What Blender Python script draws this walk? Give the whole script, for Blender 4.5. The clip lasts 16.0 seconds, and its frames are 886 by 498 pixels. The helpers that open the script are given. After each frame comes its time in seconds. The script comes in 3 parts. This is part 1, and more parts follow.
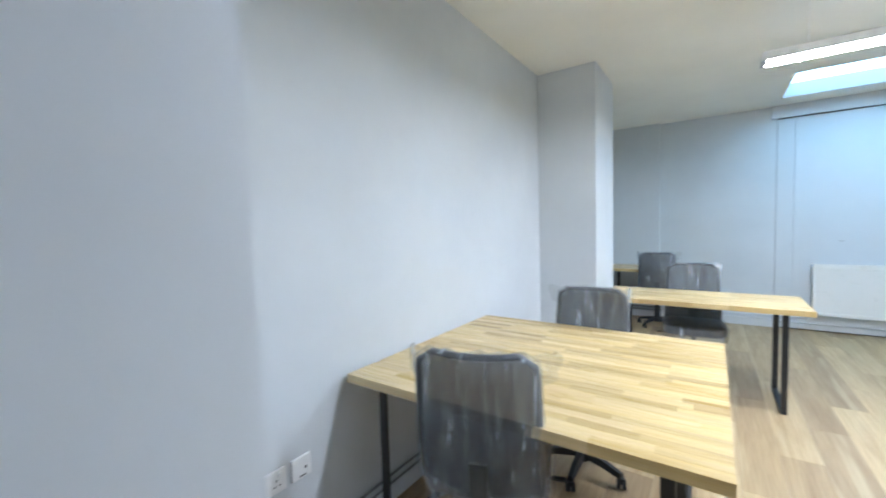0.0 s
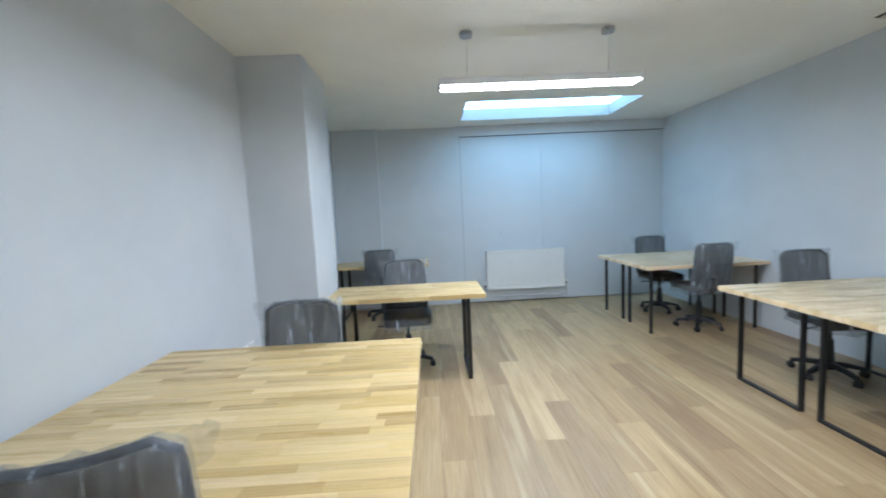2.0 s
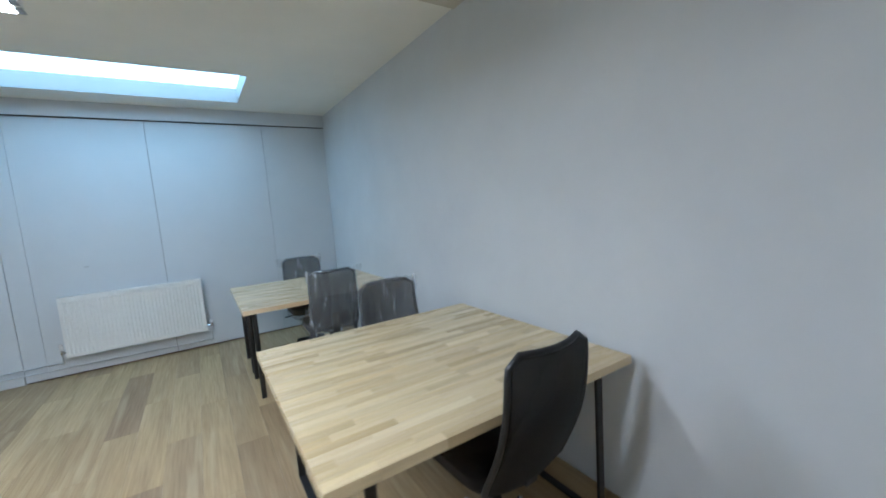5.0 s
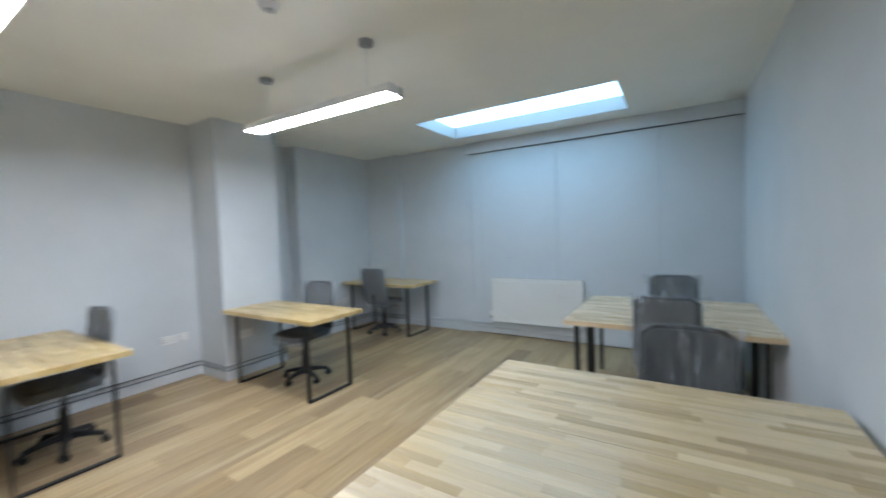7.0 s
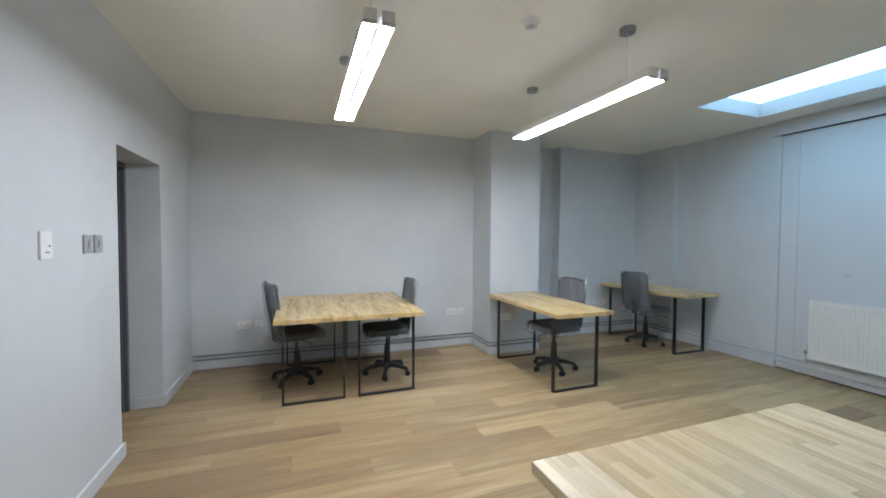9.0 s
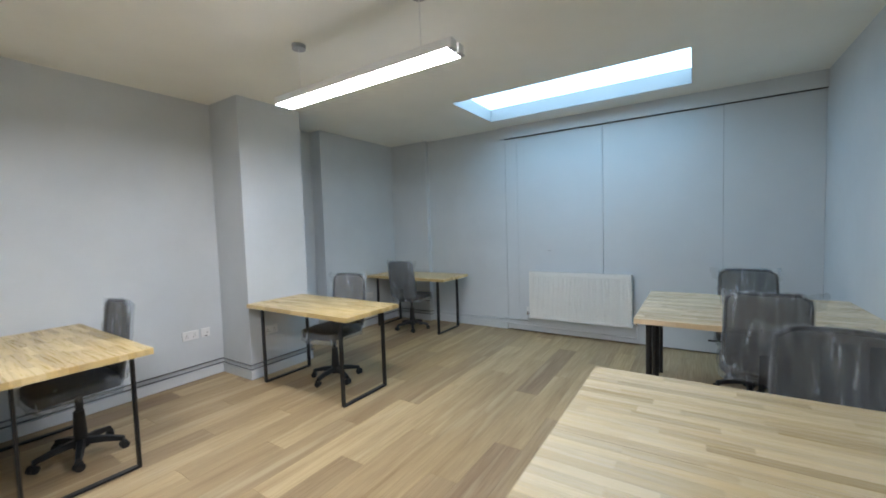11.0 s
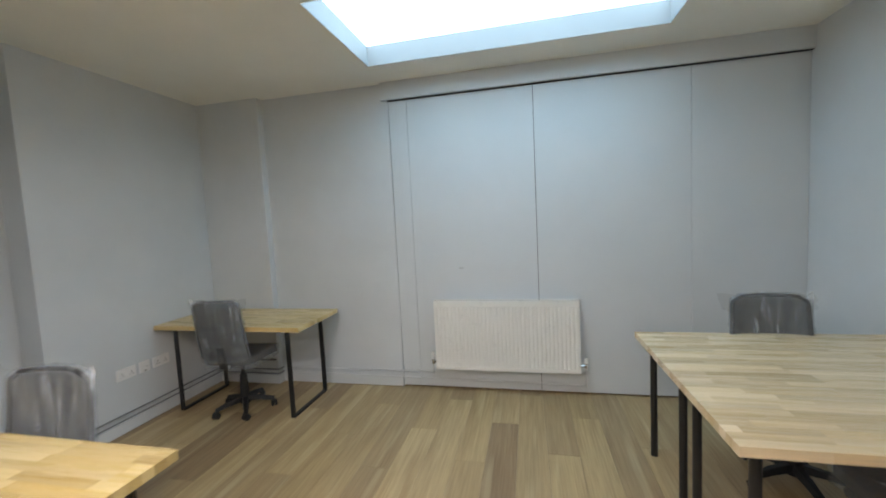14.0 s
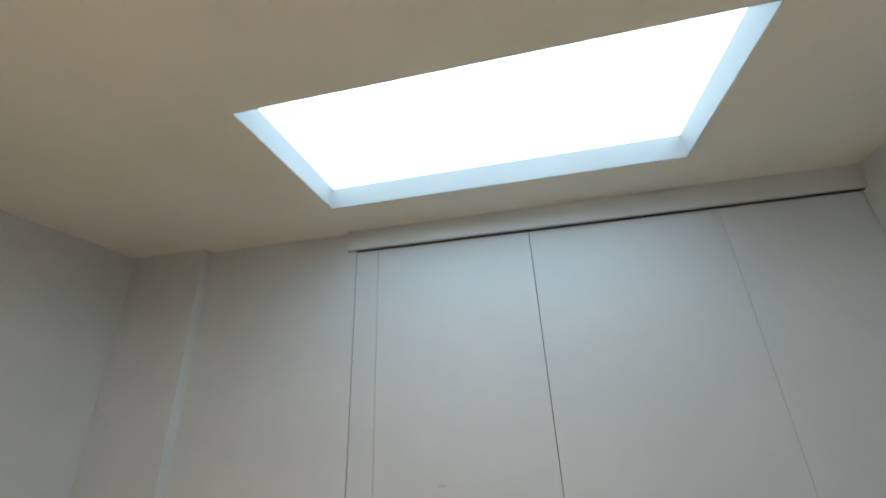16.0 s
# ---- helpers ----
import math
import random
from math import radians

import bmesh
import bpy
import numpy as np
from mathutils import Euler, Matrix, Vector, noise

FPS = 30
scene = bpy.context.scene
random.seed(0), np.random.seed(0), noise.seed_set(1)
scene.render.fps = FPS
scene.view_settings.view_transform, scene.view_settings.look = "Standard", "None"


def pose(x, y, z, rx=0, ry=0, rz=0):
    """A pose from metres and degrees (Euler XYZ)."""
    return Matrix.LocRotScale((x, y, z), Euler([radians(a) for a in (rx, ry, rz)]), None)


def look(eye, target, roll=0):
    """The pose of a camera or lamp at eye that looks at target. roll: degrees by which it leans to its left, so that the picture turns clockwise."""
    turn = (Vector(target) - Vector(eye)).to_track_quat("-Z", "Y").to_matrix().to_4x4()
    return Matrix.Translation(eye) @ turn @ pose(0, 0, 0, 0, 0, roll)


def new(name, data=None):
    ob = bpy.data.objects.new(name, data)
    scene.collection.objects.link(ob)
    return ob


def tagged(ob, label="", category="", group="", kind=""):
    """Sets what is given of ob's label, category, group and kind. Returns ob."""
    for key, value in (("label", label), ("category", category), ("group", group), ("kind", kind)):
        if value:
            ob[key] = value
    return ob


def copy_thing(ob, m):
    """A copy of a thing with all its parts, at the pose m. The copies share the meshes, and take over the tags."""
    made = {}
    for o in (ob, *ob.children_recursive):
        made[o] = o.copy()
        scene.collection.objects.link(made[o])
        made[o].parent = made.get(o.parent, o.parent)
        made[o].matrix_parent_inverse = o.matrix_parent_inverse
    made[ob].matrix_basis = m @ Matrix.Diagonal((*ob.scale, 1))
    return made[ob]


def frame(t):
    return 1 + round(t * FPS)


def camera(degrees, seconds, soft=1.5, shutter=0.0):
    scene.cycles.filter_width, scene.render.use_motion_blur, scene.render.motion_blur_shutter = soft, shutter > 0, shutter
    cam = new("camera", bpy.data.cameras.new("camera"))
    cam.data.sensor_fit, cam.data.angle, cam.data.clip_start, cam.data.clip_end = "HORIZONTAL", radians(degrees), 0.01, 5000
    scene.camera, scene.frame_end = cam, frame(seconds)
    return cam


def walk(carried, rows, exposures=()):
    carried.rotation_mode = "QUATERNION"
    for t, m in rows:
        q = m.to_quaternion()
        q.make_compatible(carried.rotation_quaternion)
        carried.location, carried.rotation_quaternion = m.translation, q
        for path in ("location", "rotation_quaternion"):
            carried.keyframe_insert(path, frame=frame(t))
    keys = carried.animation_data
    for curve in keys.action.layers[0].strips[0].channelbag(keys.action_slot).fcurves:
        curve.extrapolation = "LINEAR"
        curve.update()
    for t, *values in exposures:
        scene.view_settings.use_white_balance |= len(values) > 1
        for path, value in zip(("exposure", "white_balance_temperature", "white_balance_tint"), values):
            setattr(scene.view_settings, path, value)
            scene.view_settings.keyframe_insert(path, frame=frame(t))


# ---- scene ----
# ---- camera and walk ----
cam = camera(97.5, 16.0, soft=1.8, shutter=0.5)
PATH = [
    (0, (1.321, -6.274, 1.374), (0.179, -4.636, 1.258), -1.6),
    (0.5, (1.384, -6.167, 1.415), (0.478, -4.391, 1.265), -1.5),
    (1, (1.456, -6.101, 1.440), (0.850, -4.203, 1.266), -1.9),
    (1.5, (1.460, -6.038, 1.442), (1.196, -4.064, 1.262), -2.3),
    (2, (1.456, -5.997, 1.423), (1.511, -4.007, 1.241), -2.7),
    (2.5, (1.596, -5.879, 1.400), (1.924, -3.915, 1.214), -3.0),
    (3, (1.859, -5.728, 1.414), (2.438, -3.824, 1.215), -3.2),
    (3.5, (2.200, -5.544, 1.418), (2.973, -3.713, 1.199), -3.4),
    (4, (2.615, -5.441, 1.425), (3.595, -3.713, 1.194), -3.4),
    (4.2, (2.798, -5.414, 1.447), (3.861, -3.737, 1.201), -3.6),
    (4.5, (3.063, -5.357, 1.456), (4.195, -3.727, 1.206), -3.7),
    (4.8, (3.337, -5.299, 1.461), (4.449, -3.654, 1.219), -3.9),
    (5.1, (3.606, -5.242, 1.463), (4.617, -3.531, 1.238), -4.1),
    (5.4, (3.856, -5.189, 1.462), (4.686, -3.381, 1.260), -4.2),
    (5.7, (4.073, -5.141, 1.461), (4.645, -3.233, 1.285), -4.2),
    (6, (4.243, -5.100, 1.461), (4.484, -3.121, 1.309), -4.0),
    (6.3, (4.354, -5.069, 1.462), (4.207, -3.079, 1.332), -3.5),
    (6.5, (4.403, -5.048, 1.463), (4.007, -3.091, 1.351), -3.3),
    (7, (4.530, -5.010, 1.470), (3.483, -3.308, 1.382), -2.0),
    (7.5, (4.633, -4.983, 1.453), (3.071, -3.735, 1.393), -0.6),
    (8, (4.677, -4.990, 1.438), (2.902, -4.070, 1.379), 0.1),
    (8.5, (4.703, -4.978, 1.436), (2.843, -4.247, 1.373), 0.4),
    (9, (4.700, -4.959, 1.433), (2.822, -4.272, 1.367), 0.4),
    (9.5, (4.619, -4.943, 1.432), (2.826, -4.060, 1.365), -0.2),
    (10, (4.488, -4.922, 1.428), (2.947, -3.649, 1.344), -0.9),
    (10.2, (4.426, -4.936, 1.429), (3.007, -3.529, 1.340), -1.3),
    (10.5, (4.324, -4.927, 1.426), (3.073, -3.370, 1.328), -1.6),
    (10.9, (4.142, -4.892, 1.415), (3.030, -3.233, 1.308), -1.8),
    (11.3, (3.934, -4.817, 1.404), (2.886, -3.118, 1.289), -1.8),
    (11.7, (3.727, -4.692, 1.400), (2.708, -2.975, 1.279), -1.8),
    (12, (3.589, -4.557, 1.405), (2.599, -2.824, 1.280), -1.8),
    (12.3, (3.478, -4.381, 1.420), (2.545, -2.617, 1.290), -1.9),
    (12.5, (3.422, -4.246, 1.435), (2.545, -2.453, 1.302), -2.3),
    (13, (3.261, -3.920, 1.470), (2.517, -2.069, 1.329), -2.4),
    (13.5, (3.117, -3.627, 1.485), (2.543, -1.717, 1.344), -2.6),
    (14, (3.110, -3.304, 1.510), (2.676, -1.357, 1.358), -2.9),
    (14.5, (3.122, -3.063, 1.472), (2.695, -1.109, 1.480), -2.8),
    (15, (3.099, -2.776, 1.476), (2.682, -0.834, 1.708), -2.7),
    (15.5, (3.086, -2.555, 1.498), (2.684, -0.655, 1.974), -2.4),
    (16, (3.086, -2.442, 1.489), (2.715, -0.627, 2.242), -2.4),
]
EXPOSURES = [
    (0.0, 0.72, 5900, 8), (0.7, 0.42, 5950, 8), (1.5, 0.3, 5950, 8), (3.5, 0.15, 5950, 8), (6.5, 0.04, 6200, 9), (9.0, -0.08, 6450, 10), (10.0, -0.06, 6500, 10),
    (12.5, 0.03, 7050, 12), (14.0, 0.08, 7850, 15), (16.0, -0.05, 8400, 16),
]
walk(cam, [(t, look(eye, target, roll)) for t, eye, target, roll in PATH], EXPOSURES)

# ---- room sizes ----
W, D, H = 5.08, 6.04, 2.71          # width, depth (door wall at y = -D), ceiling height
T = 0.2                             # wall thickness
SKY = (1.94, 4.06, -1.315, -0.395)    # skylight opening x0 x1 y0 y1
DOOR = (0.90, 1.70, 1.995)          # doorway x0 x1 height

# ---- world and large lights ----
world = bpy.data.worlds.new("sky")
scene.world = world
world.use_nodes = True
wn = world.node_tree
sky = wn.nodes.new("ShaderNodeTexSky")
sky.sky_type, sky.sun_disc = "NISHITA", False
sky.sun_elevation, sky.sun_rotation = radians(35), radians(120)
wn.links.new(sky.outputs[0], wn.nodes["Background"].inputs[0])
wn.nodes["Background"].inputs[1].default_value = 0.1
SKY_GLOW = 5.2
SKY_TINT = (0.38, 0.69, 1.0, 1)
LED_GLOW = 80.0
LED_TINT = (0.895, 0.945, 1.07, 1)


# ---- materials ----
def nodes_of(name):
    mat = bpy.data.materials.new(name)
    mat.use_nodes = True
    nt = mat.node_tree
    return mat, nt, nt.nodes["Principled BSDF"]


def ramp(nt, fac, stops):
    node = nt.nodes.new("ShaderNodeValToRGB")
    cr = node.color_ramp
    while len(cr.elements) < len(stops):
        cr.elements.new(0.5)
    for e, (p, c) in zip(cr.elements, stops):
        e.position, e.color = p, (*c, 1)
    nt.links.new(fac, node.inputs[0])
    return node.outputs[0]


def noise_at(nt, vec, scale, detail=4.0, rough=0.55):
    n = nt.nodes.new("ShaderNodeTexNoise")
    n.inputs["Scale"].default_value = scale
    n.inputs["Detail"].default_value = detail
    n.inputs["Roughness"].default_value = rough
    nt.links.new(vec, n.inputs["Vector"])
    return n.outputs["Fac"]


def place(nt, scale=(1, 1, 1), spread=0.0):
    """World position, stretched, and shifted by a random amount for each object."""
    geo = nt.nodes.new("ShaderNodeNewGeometry")
    mp = nt.nodes.new("ShaderNodeMapping")
    mp.inputs["Scale"].default_value = scale
    nt.links.new(geo.outputs["Position"], mp.inputs["Vector"])
    if not spread:
        return mp.outputs[0]
    info = nt.nodes.new("ShaderNodeObjectInfo")
    mul = nt.nodes.new("ShaderNodeMath")
    mul.operation = "MULTIPLY"
    mul.inputs[1].default_value = spread
    nt.links.new(info.outputs["Random"], mul.inputs[0])
    add = nt.nodes.new("ShaderNodeVectorMath")
    nt.links.new(mp.outputs[0], add.inputs[0])
    nt.links.new(mul.outputs[0], add.inputs[1])
    return add.outputs[0]


def mix(nt, fac, a, b, mode="MIX"):
    m = nt.nodes.new("ShaderNodeMix")
    m.data_type, m.blend_type = "RGBA", mode
    for value, key in ((fac, 0), (a, 6), (b, 7)):
        if isinstance(value, (int, float)):
            m.inputs[key].default_value = value
        elif isinstance(value, tuple):
            m.inputs[key].default_value = (*value, 1)
        else:
            nt.links.new(value, m.inputs[key])
    return m.outputs[2]


def bump(nt, bsdf, height, strength, distance):
    b = nt.nodes.new("ShaderNodeBump")
    b.inputs["Strength"].default_value = strength
    b.inputs["Distance"].default_value = distance
    nt.links.new(height, b.inputs["Height"])
    nt.links.new(b.outputs[0], bsdf.inputs["Normal"])


def paint(name, colour, rough=0.6, vary=0.05, grain=260.0, strength=0.12):
    """Rolled paint: faint clouds, fine orange-peel relief."""
    mat, nt, p = nodes_of(name)
    pos = place(nt)
    lo = tuple(c * (1 - vary) for c in colour)
    hi = tuple(min(1, c * (1 + vary)) for c in colour)
    clouds = ramp(nt, noise_at(nt, pos, 1.7, 5), [(0.3, lo), (0.7, hi)])
    marks = noise_at(nt, pos, 11.0, 6, 0.7)
    dirt = ramp(nt, marks, [(0.70, (1, 1, 1)), (0.84, (0.94, 0.935, 0.925))])
    nt.links.new(mix(nt, 1.0, clouds, dirt, "MULTIPLY"), p.inputs["Base Color"])
    rr = ramp(nt, marks, [(0.3, (rough - 0.06,) * 3), (0.7, (rough + 0.08,) * 3)])
    nt.links.new(rr, p.inputs["Roughness"])
    bump(nt, p, noise_at(nt, pos, grain, 2), strength, 0.002)
    return mat


def wood(name, tones, along, rough, line=0.5, streak=None, spread=37.0, across=60.0):
    """Wood in separate boards: a tone for each object, grain drawn out along one axis."""
    mat, nt, p = nodes_of(name)
    info = nt.nodes.new("ShaderNodeObjectInfo")
    stops = [(i / max(1, len(tones) - 1), c) for i, c in enumerate(tones)]
    base = ramp(nt, info.outputs["Random"], stops)
    fine = tuple(2.0 if i == along else across for i in range(3))
    wide = tuple(0.7 if i == along else 9.0 for i in range(3))
    grain = noise_at(nt, place(nt, fine, spread), 1.6, 5, 0.6)
    bands = noise_at(nt, place(nt, wide, spread), 1.3, 3, 0.5)
    col = mix(nt, line, base, ramp(nt, grain, [(0.30, (0.62, 0.56, 0.48)), (0.62, (1.06, 1.05, 1.03))]), "MULTIPLY")
    col = mix(nt, 0.75, col, ramp(nt, bands, [(0.28, (0.76, 0.70, 0.64)), (0.5, (1, 1, 1)), (0.75, (1.10, 1.09, 1.06))]), "MULTIPLY")
    if streak:
        knots = noise_at(nt, place(nt, tuple(0.5 if i == along else 7.0 for i in range(3)), spread), 2.1, 2, 0.4)
        col = mix(nt, ramp(nt, knots, [(0.58, (0, 0, 0)), (0.72, (0.3, 0.3, 0.3))]), col, streak)
    nt.links.new(col, p.inputs["Base Color"])
    nt.links.new(ramp(nt, grain, [(0.3, (rough + 0.1,) * 3), (0.7, (rough - 0.05,) * 3)]), p.inputs["Roughness"])
    bump(nt, p, grain, 0.12, 0.0015)
    return mat


def plain(name, colour, rough=0.5, metal=0.0, grain=90.0, vary=0.12, strength=0.08):
    mat, nt, p = nodes_of(name)
    pos = place(nt)
    n = noise_at(nt, pos, grain, 4)
    nt.links.new(ramp(nt, n, [(0.3, tuple(c * (1 - vary) for c in colour)), (0.7, tuple(min(1, c * (1 + vary)) for c in colour))]), p.inputs["Base Color"])
    nt.links.new(ramp(nt, noise_at(nt, pos, 23.0, 5), [(0.3, (max(0.03, rough - 0.07),) * 3), (0.7, (rough + 0.1,) * 3)]), p.inputs["Roughness"])
    p.inputs["Metallic"].default_value = metal
    bump(nt, p, n, strength, 0.001)
    return mat


def glow(name, tint, strength):
    mat, nt, p = nodes_of(name)
    p.inputs["Base Color"].default_value = (0.8, 0.8, 0.8, 1)
    p.inputs["Emission Color"].default_value = tint
    p.inputs["Emission Strength"].default_value = strength
    return mat


def film_wrap(name):
    """Clear polythene with white creases."""
    mat, nt, p = nodes_of(name)
    p.inputs["Base Color"].default_value = (0.76, 0.82, 0.87, 1)
    p.inputs["Roughness"].default_value = 0.16
    clear = nt.nodes.new("ShaderNodeBsdfTransparent")
    clear.inputs[0].default_value = (0.93, 0.94, 0.95, 1)
    tc = nt.nodes.new("ShaderNodeTexCoord")
    mp = nt.nodes.new("ShaderNodeMapping")
    mp.inputs["Scale"].default_value = (22, 22, 2.2)
    mp.inputs["Rotation"].default_value = (0.10, 0.30, 0.3)
    nt.links.new(tc.outputs["Object"], mp.inputs["Vector"])
    crease = noise_at(nt, mp.outputs[0], 1.5, 5, 0.6)
    fac = ramp(nt, crease, [(0.37, (0.07,) * 3), (0.53, (0.14,) * 3), (0.62, (0.24,) * 3), (0.71, (0.52,) * 3)])
    sh = nt.nodes.new("ShaderNodeMixShader")
    nt.links.new(fac, sh.inputs[0])
    nt.links.new(clear.outputs[0], sh.inputs[1])
    nt.links.new(p.outputs[0], sh.inputs[2])
    nt.links.new(sh.outputs[0], nt.nodes["Material Output"].inputs["Surface"])
    bump(nt, p, crease, 0.45, 0.01)
    return mat


def mesh_cloth(name, colour, open_share=0.0):
    """Woven chair mesh: a fine grid of threads, partly open between them."""
    mat, nt, p = nodes_of(name)
    tc = nt.nodes.new("ShaderNodeTexCoord")
    wv = nt.nodes.new("ShaderNodeTexChecker")
    wv.inputs["Scale"].default_value = 420
    wv.inputs["Color1"].default_value = (*colour, 1)
    wv.inputs["Color2"].default_value = (*(c * 0.55 for c in colour), 1)
    nt.links.new(tc.outputs["Object"], wv.inputs["Vector"])
    blot = ramp(nt, noise_at(nt, tc.outputs["Object"], 9.0, 4), [(0.3, (0.8,) * 3), (0.7, (1.15,) * 3)])
    nt.links.new(mix(nt, 1.0, wv.outputs[0], blot, "MULTIPLY"), p.inputs["Base Color"])
    p.inputs["Roughness"].default_value = 0.75
    bump(nt, p, wv.outputs["Fac"], 0.3, 0.001)
    if open_share:
        clear = nt.nodes.new("ShaderNodeBsdfTransparent")
        sh = nt.nodes.new("ShaderNodeMixShader")
        sh.inputs[0].default_value = open_share
        nt.links.new(p.outputs[0], sh.inputs[1])
        nt.links.new(clear.outputs[0], sh.inputs[2])
        nt.links.new(sh.outputs[0], nt.nodes["Material Output"].inputs["Surface"])
    return mat


M_WALL = paint("wall_paint", (0.61, 0.64, 0.655), 0.55)
M_CEIL = paint("ceiling_paint", (0.865, 0.86, 0.80), 0.8, 0.03)
M_TRIM = paint("trim_gloss", (0.64, 0.67, 0.685), 0.35, 0.04, 120.0, 0.05)
M_WHITE = paint("white_gloss", (0.82, 0.82, 0.80), 0.35, 0.03, 120.0, 0.05)
M_PANEL = paint("panel_paint", (0.61, 0.64, 0.655), 0.5, 0.03)
M_RAD = paint("radiator_enamel", (0.80, 0.79, 0.75), 0.3, 0.02, 160.0, 0.03)
# white lining greyed: its colour stands in for dimmer light in the shaft
M_LINING_DIM = paint("lining_dimmed", (0.36, 0.36, 0.36), 0.6, 0.03)
# darker than the radiator feed pipes: includes the shadow round the pipe pair
M_PIPE_SHADE = paint("pipe_shade", (0.19, 0.20, 0.21), 0.35, 0.05, 120.0, 0.05)
M_DARK = plain("dark_gap", (0.02, 0.02, 0.02), 0.8)
M_STEEL = plain("black_powder_coat", (0.012, 0.012, 0.013), 0.42, 0.0, 500.0, 0.2, 0.15)
M_NYLON = plain("black_nylon", (0.014, 0.014, 0.015), 0.45, 0.0, 400.0, 0.2, 0.1)
M_CHROME = plain("chrome", (0.75, 0.75, 0.76), 0.12, 1.0, 60.0, 0.05, 0.02)
M_ALU = plain("brushed_aluminium", (0.42, 0.43, 0.44), 0.4, 1.0, 120.0, 0.08, 0.05)
M_PLASTIC = plain("white_plastic", (0.80, 0.80, 0.79), 0.35, 0.0, 60.0, 0.03, 0.02)
M_FRAME = plain("grey_door_paint", (0.10, 0.105, 0.115), 0.4, 0.0, 40.0, 0.1)
M_CASING = paint("casing_paint", (0.58, 0.55, 0.47), 0.6)
# near-black colour stands in for the unlit corridor
M_CORR_SHADE = paint("corridor_shade", (0.12, 0.115, 0.11), 0.7)
M_MESH = mesh_cloth("grey_mesh", (0.045, 0.052, 0.060), 0.33)
M_BLACKMESH = mesh_cloth("black_mesh", (0.012, 0.012, 0.013), 0.12)
M_SEAT = mesh_cloth("seat_fabric", (0.03, 0.03, 0.032))
M_WRAP = film_wrap("polythene")
M_FLOOR = wood("oak_laminate", [(0.274, 0.185, 0.104), (0.447, 0.33, 0.176), (0.37, 0.265, 0.139), (0.507, 0.383, 0.212), (0.32, 0.227, 0.125), (0.477, 0.352, 0.188)],
               1, 0.36, 0.5, (0.64, 0.54, 0.34))
M_STAVE = wood("rubberwood_staves", [(0.64, 0.475, 0.206), (0.72, 0.563, 0.283), (0.58, 0.412, 0.165), (0.77, 0.621, 0.35), (0.67, 0.514, 0.232), (0.47, 0.325, 0.129), (0.73, 0.572, 0.299), (0.55, 0.407, 0.185)],
               0, 0.27, 0.5, across=105.0)
M_PALE = wood("pale_staves", [(0.707, 0.572, 0.336), (0.79, 0.666, 0.426), (0.645, 0.504, 0.28), (0.842, 0.728, 0.504), (0.738, 0.608, 0.37), (0.541, 0.416, 0.23), (0.801, 0.676, 0.437), (0.603, 0.489, 0.297)],
              0, 0.25, 0.65, across=120.0)
M_ASH = wood("whitish_staves", [(0.728, 0.564, 0.346), (0.814, 0.655, 0.438), (0.665, 0.497, 0.289), (0.867, 0.718, 0.52), (0.76, 0.599, 0.381), (0.557, 0.41, 0.236), (0.825, 0.666, 0.45), (0.621, 0.482, 0.306)],
             0, 0.25, 0.6, across=120.0)
M_PLATE = plain("satin_steel_plate", (0.42, 0.43, 0.44), 0.45, 0.25, 80.0, 0.06, 0.03)
M_SKY = glow("bright_sky", SKY_TINT, SKY_GLOW)
M_LED = glow("led_diffuser", LED_TINT, LED_GLOW)


# ---- mesh helpers ----
def solid(name, boxes, mat, parent=None, bevel=0.0):
    """One mesh out of boxes (x0, x1, y0, y1, z0, z1), edges rounded by bevel."""
    bm = bmesh.new()
    for x0, x1, y0, y1, z0, z1 in boxes:
        m = Matrix.Translation(((x0 + x1) / 2, (y0 + y1) / 2, (z0 + z1) / 2)) @ Matrix.Diagonal((x1 - x0, y1 - y0, z1 - z0, 1))
        bmesh.ops.create_cube(bm, size=1, matrix=m)
    if bevel:
        bmesh.ops.bevel(bm, geom=bm.edges[:], offset=bevel, segments=2, affect="EDGES", profile=0.6)
    return finish(name, bm, mat, parent)


def finish(name, bm, mat, parent=None, smooth=False):
    bmesh.ops.recalc_face_normals(bm, faces=bm.faces[:])
    me = bpy.data.meshes.new(name)
    bm.to_mesh(me)
    bm.free()
    me.materials.append(mat)
    if smooth:
        me.shade_smooth()
    ob = new(name, me)
    ob.parent = parent
    return ob


def rod(bm, a, b, r, r2=None, seg=12):
    a, b = Vector(a), Vector(b)
    m = Matrix.Translation((a + b) / 2) @ (b - a).to_track_quat("Z", "Y").to_matrix().to_4x4()
    bmesh.ops.create_cone(bm, cap_ends=True, segments=seg, radius1=r, radius2=r if r2 is None else r2, depth=(b - a).length, matrix=m)


def box_in(bm, size, m):
    bmesh.ops.create_cube(bm, size=1, matrix=m @ Matrix.Diagonal((*size, 1)))


def tube(name, pts, r, mat, parent=None):
    """A bent pipe along points."""
    cu = bpy.data.curves.new(name, "CURVE")
    cu.dimensions, cu.bevel_depth, cu.bevel_resolution, cu.use_fill_caps = "3D", r, 3, True
    sp = cu.splines.new("POLY")
    sp.points.add(len(pts) - 1)
    for p, q in zip(sp.points, pts):
        p.co = (*q, 1)
    tmp = bpy.data.objects.new(name, cu)
    me = bpy.data.meshes.new_from_object(tmp)
    bpy.data.objects.remove(tmp)
    me.materials.clear()
    me.materials.append(mat)
    me.shade_smooth()
    ob = new(name, me)
    ob.parent = parent
    return ob


def pieces(name, boxes, mat, parent, bevel=0.0):
    """A part for each box."""
    for b in boxes:
        solid(name, [b], mat, parent, bevel)


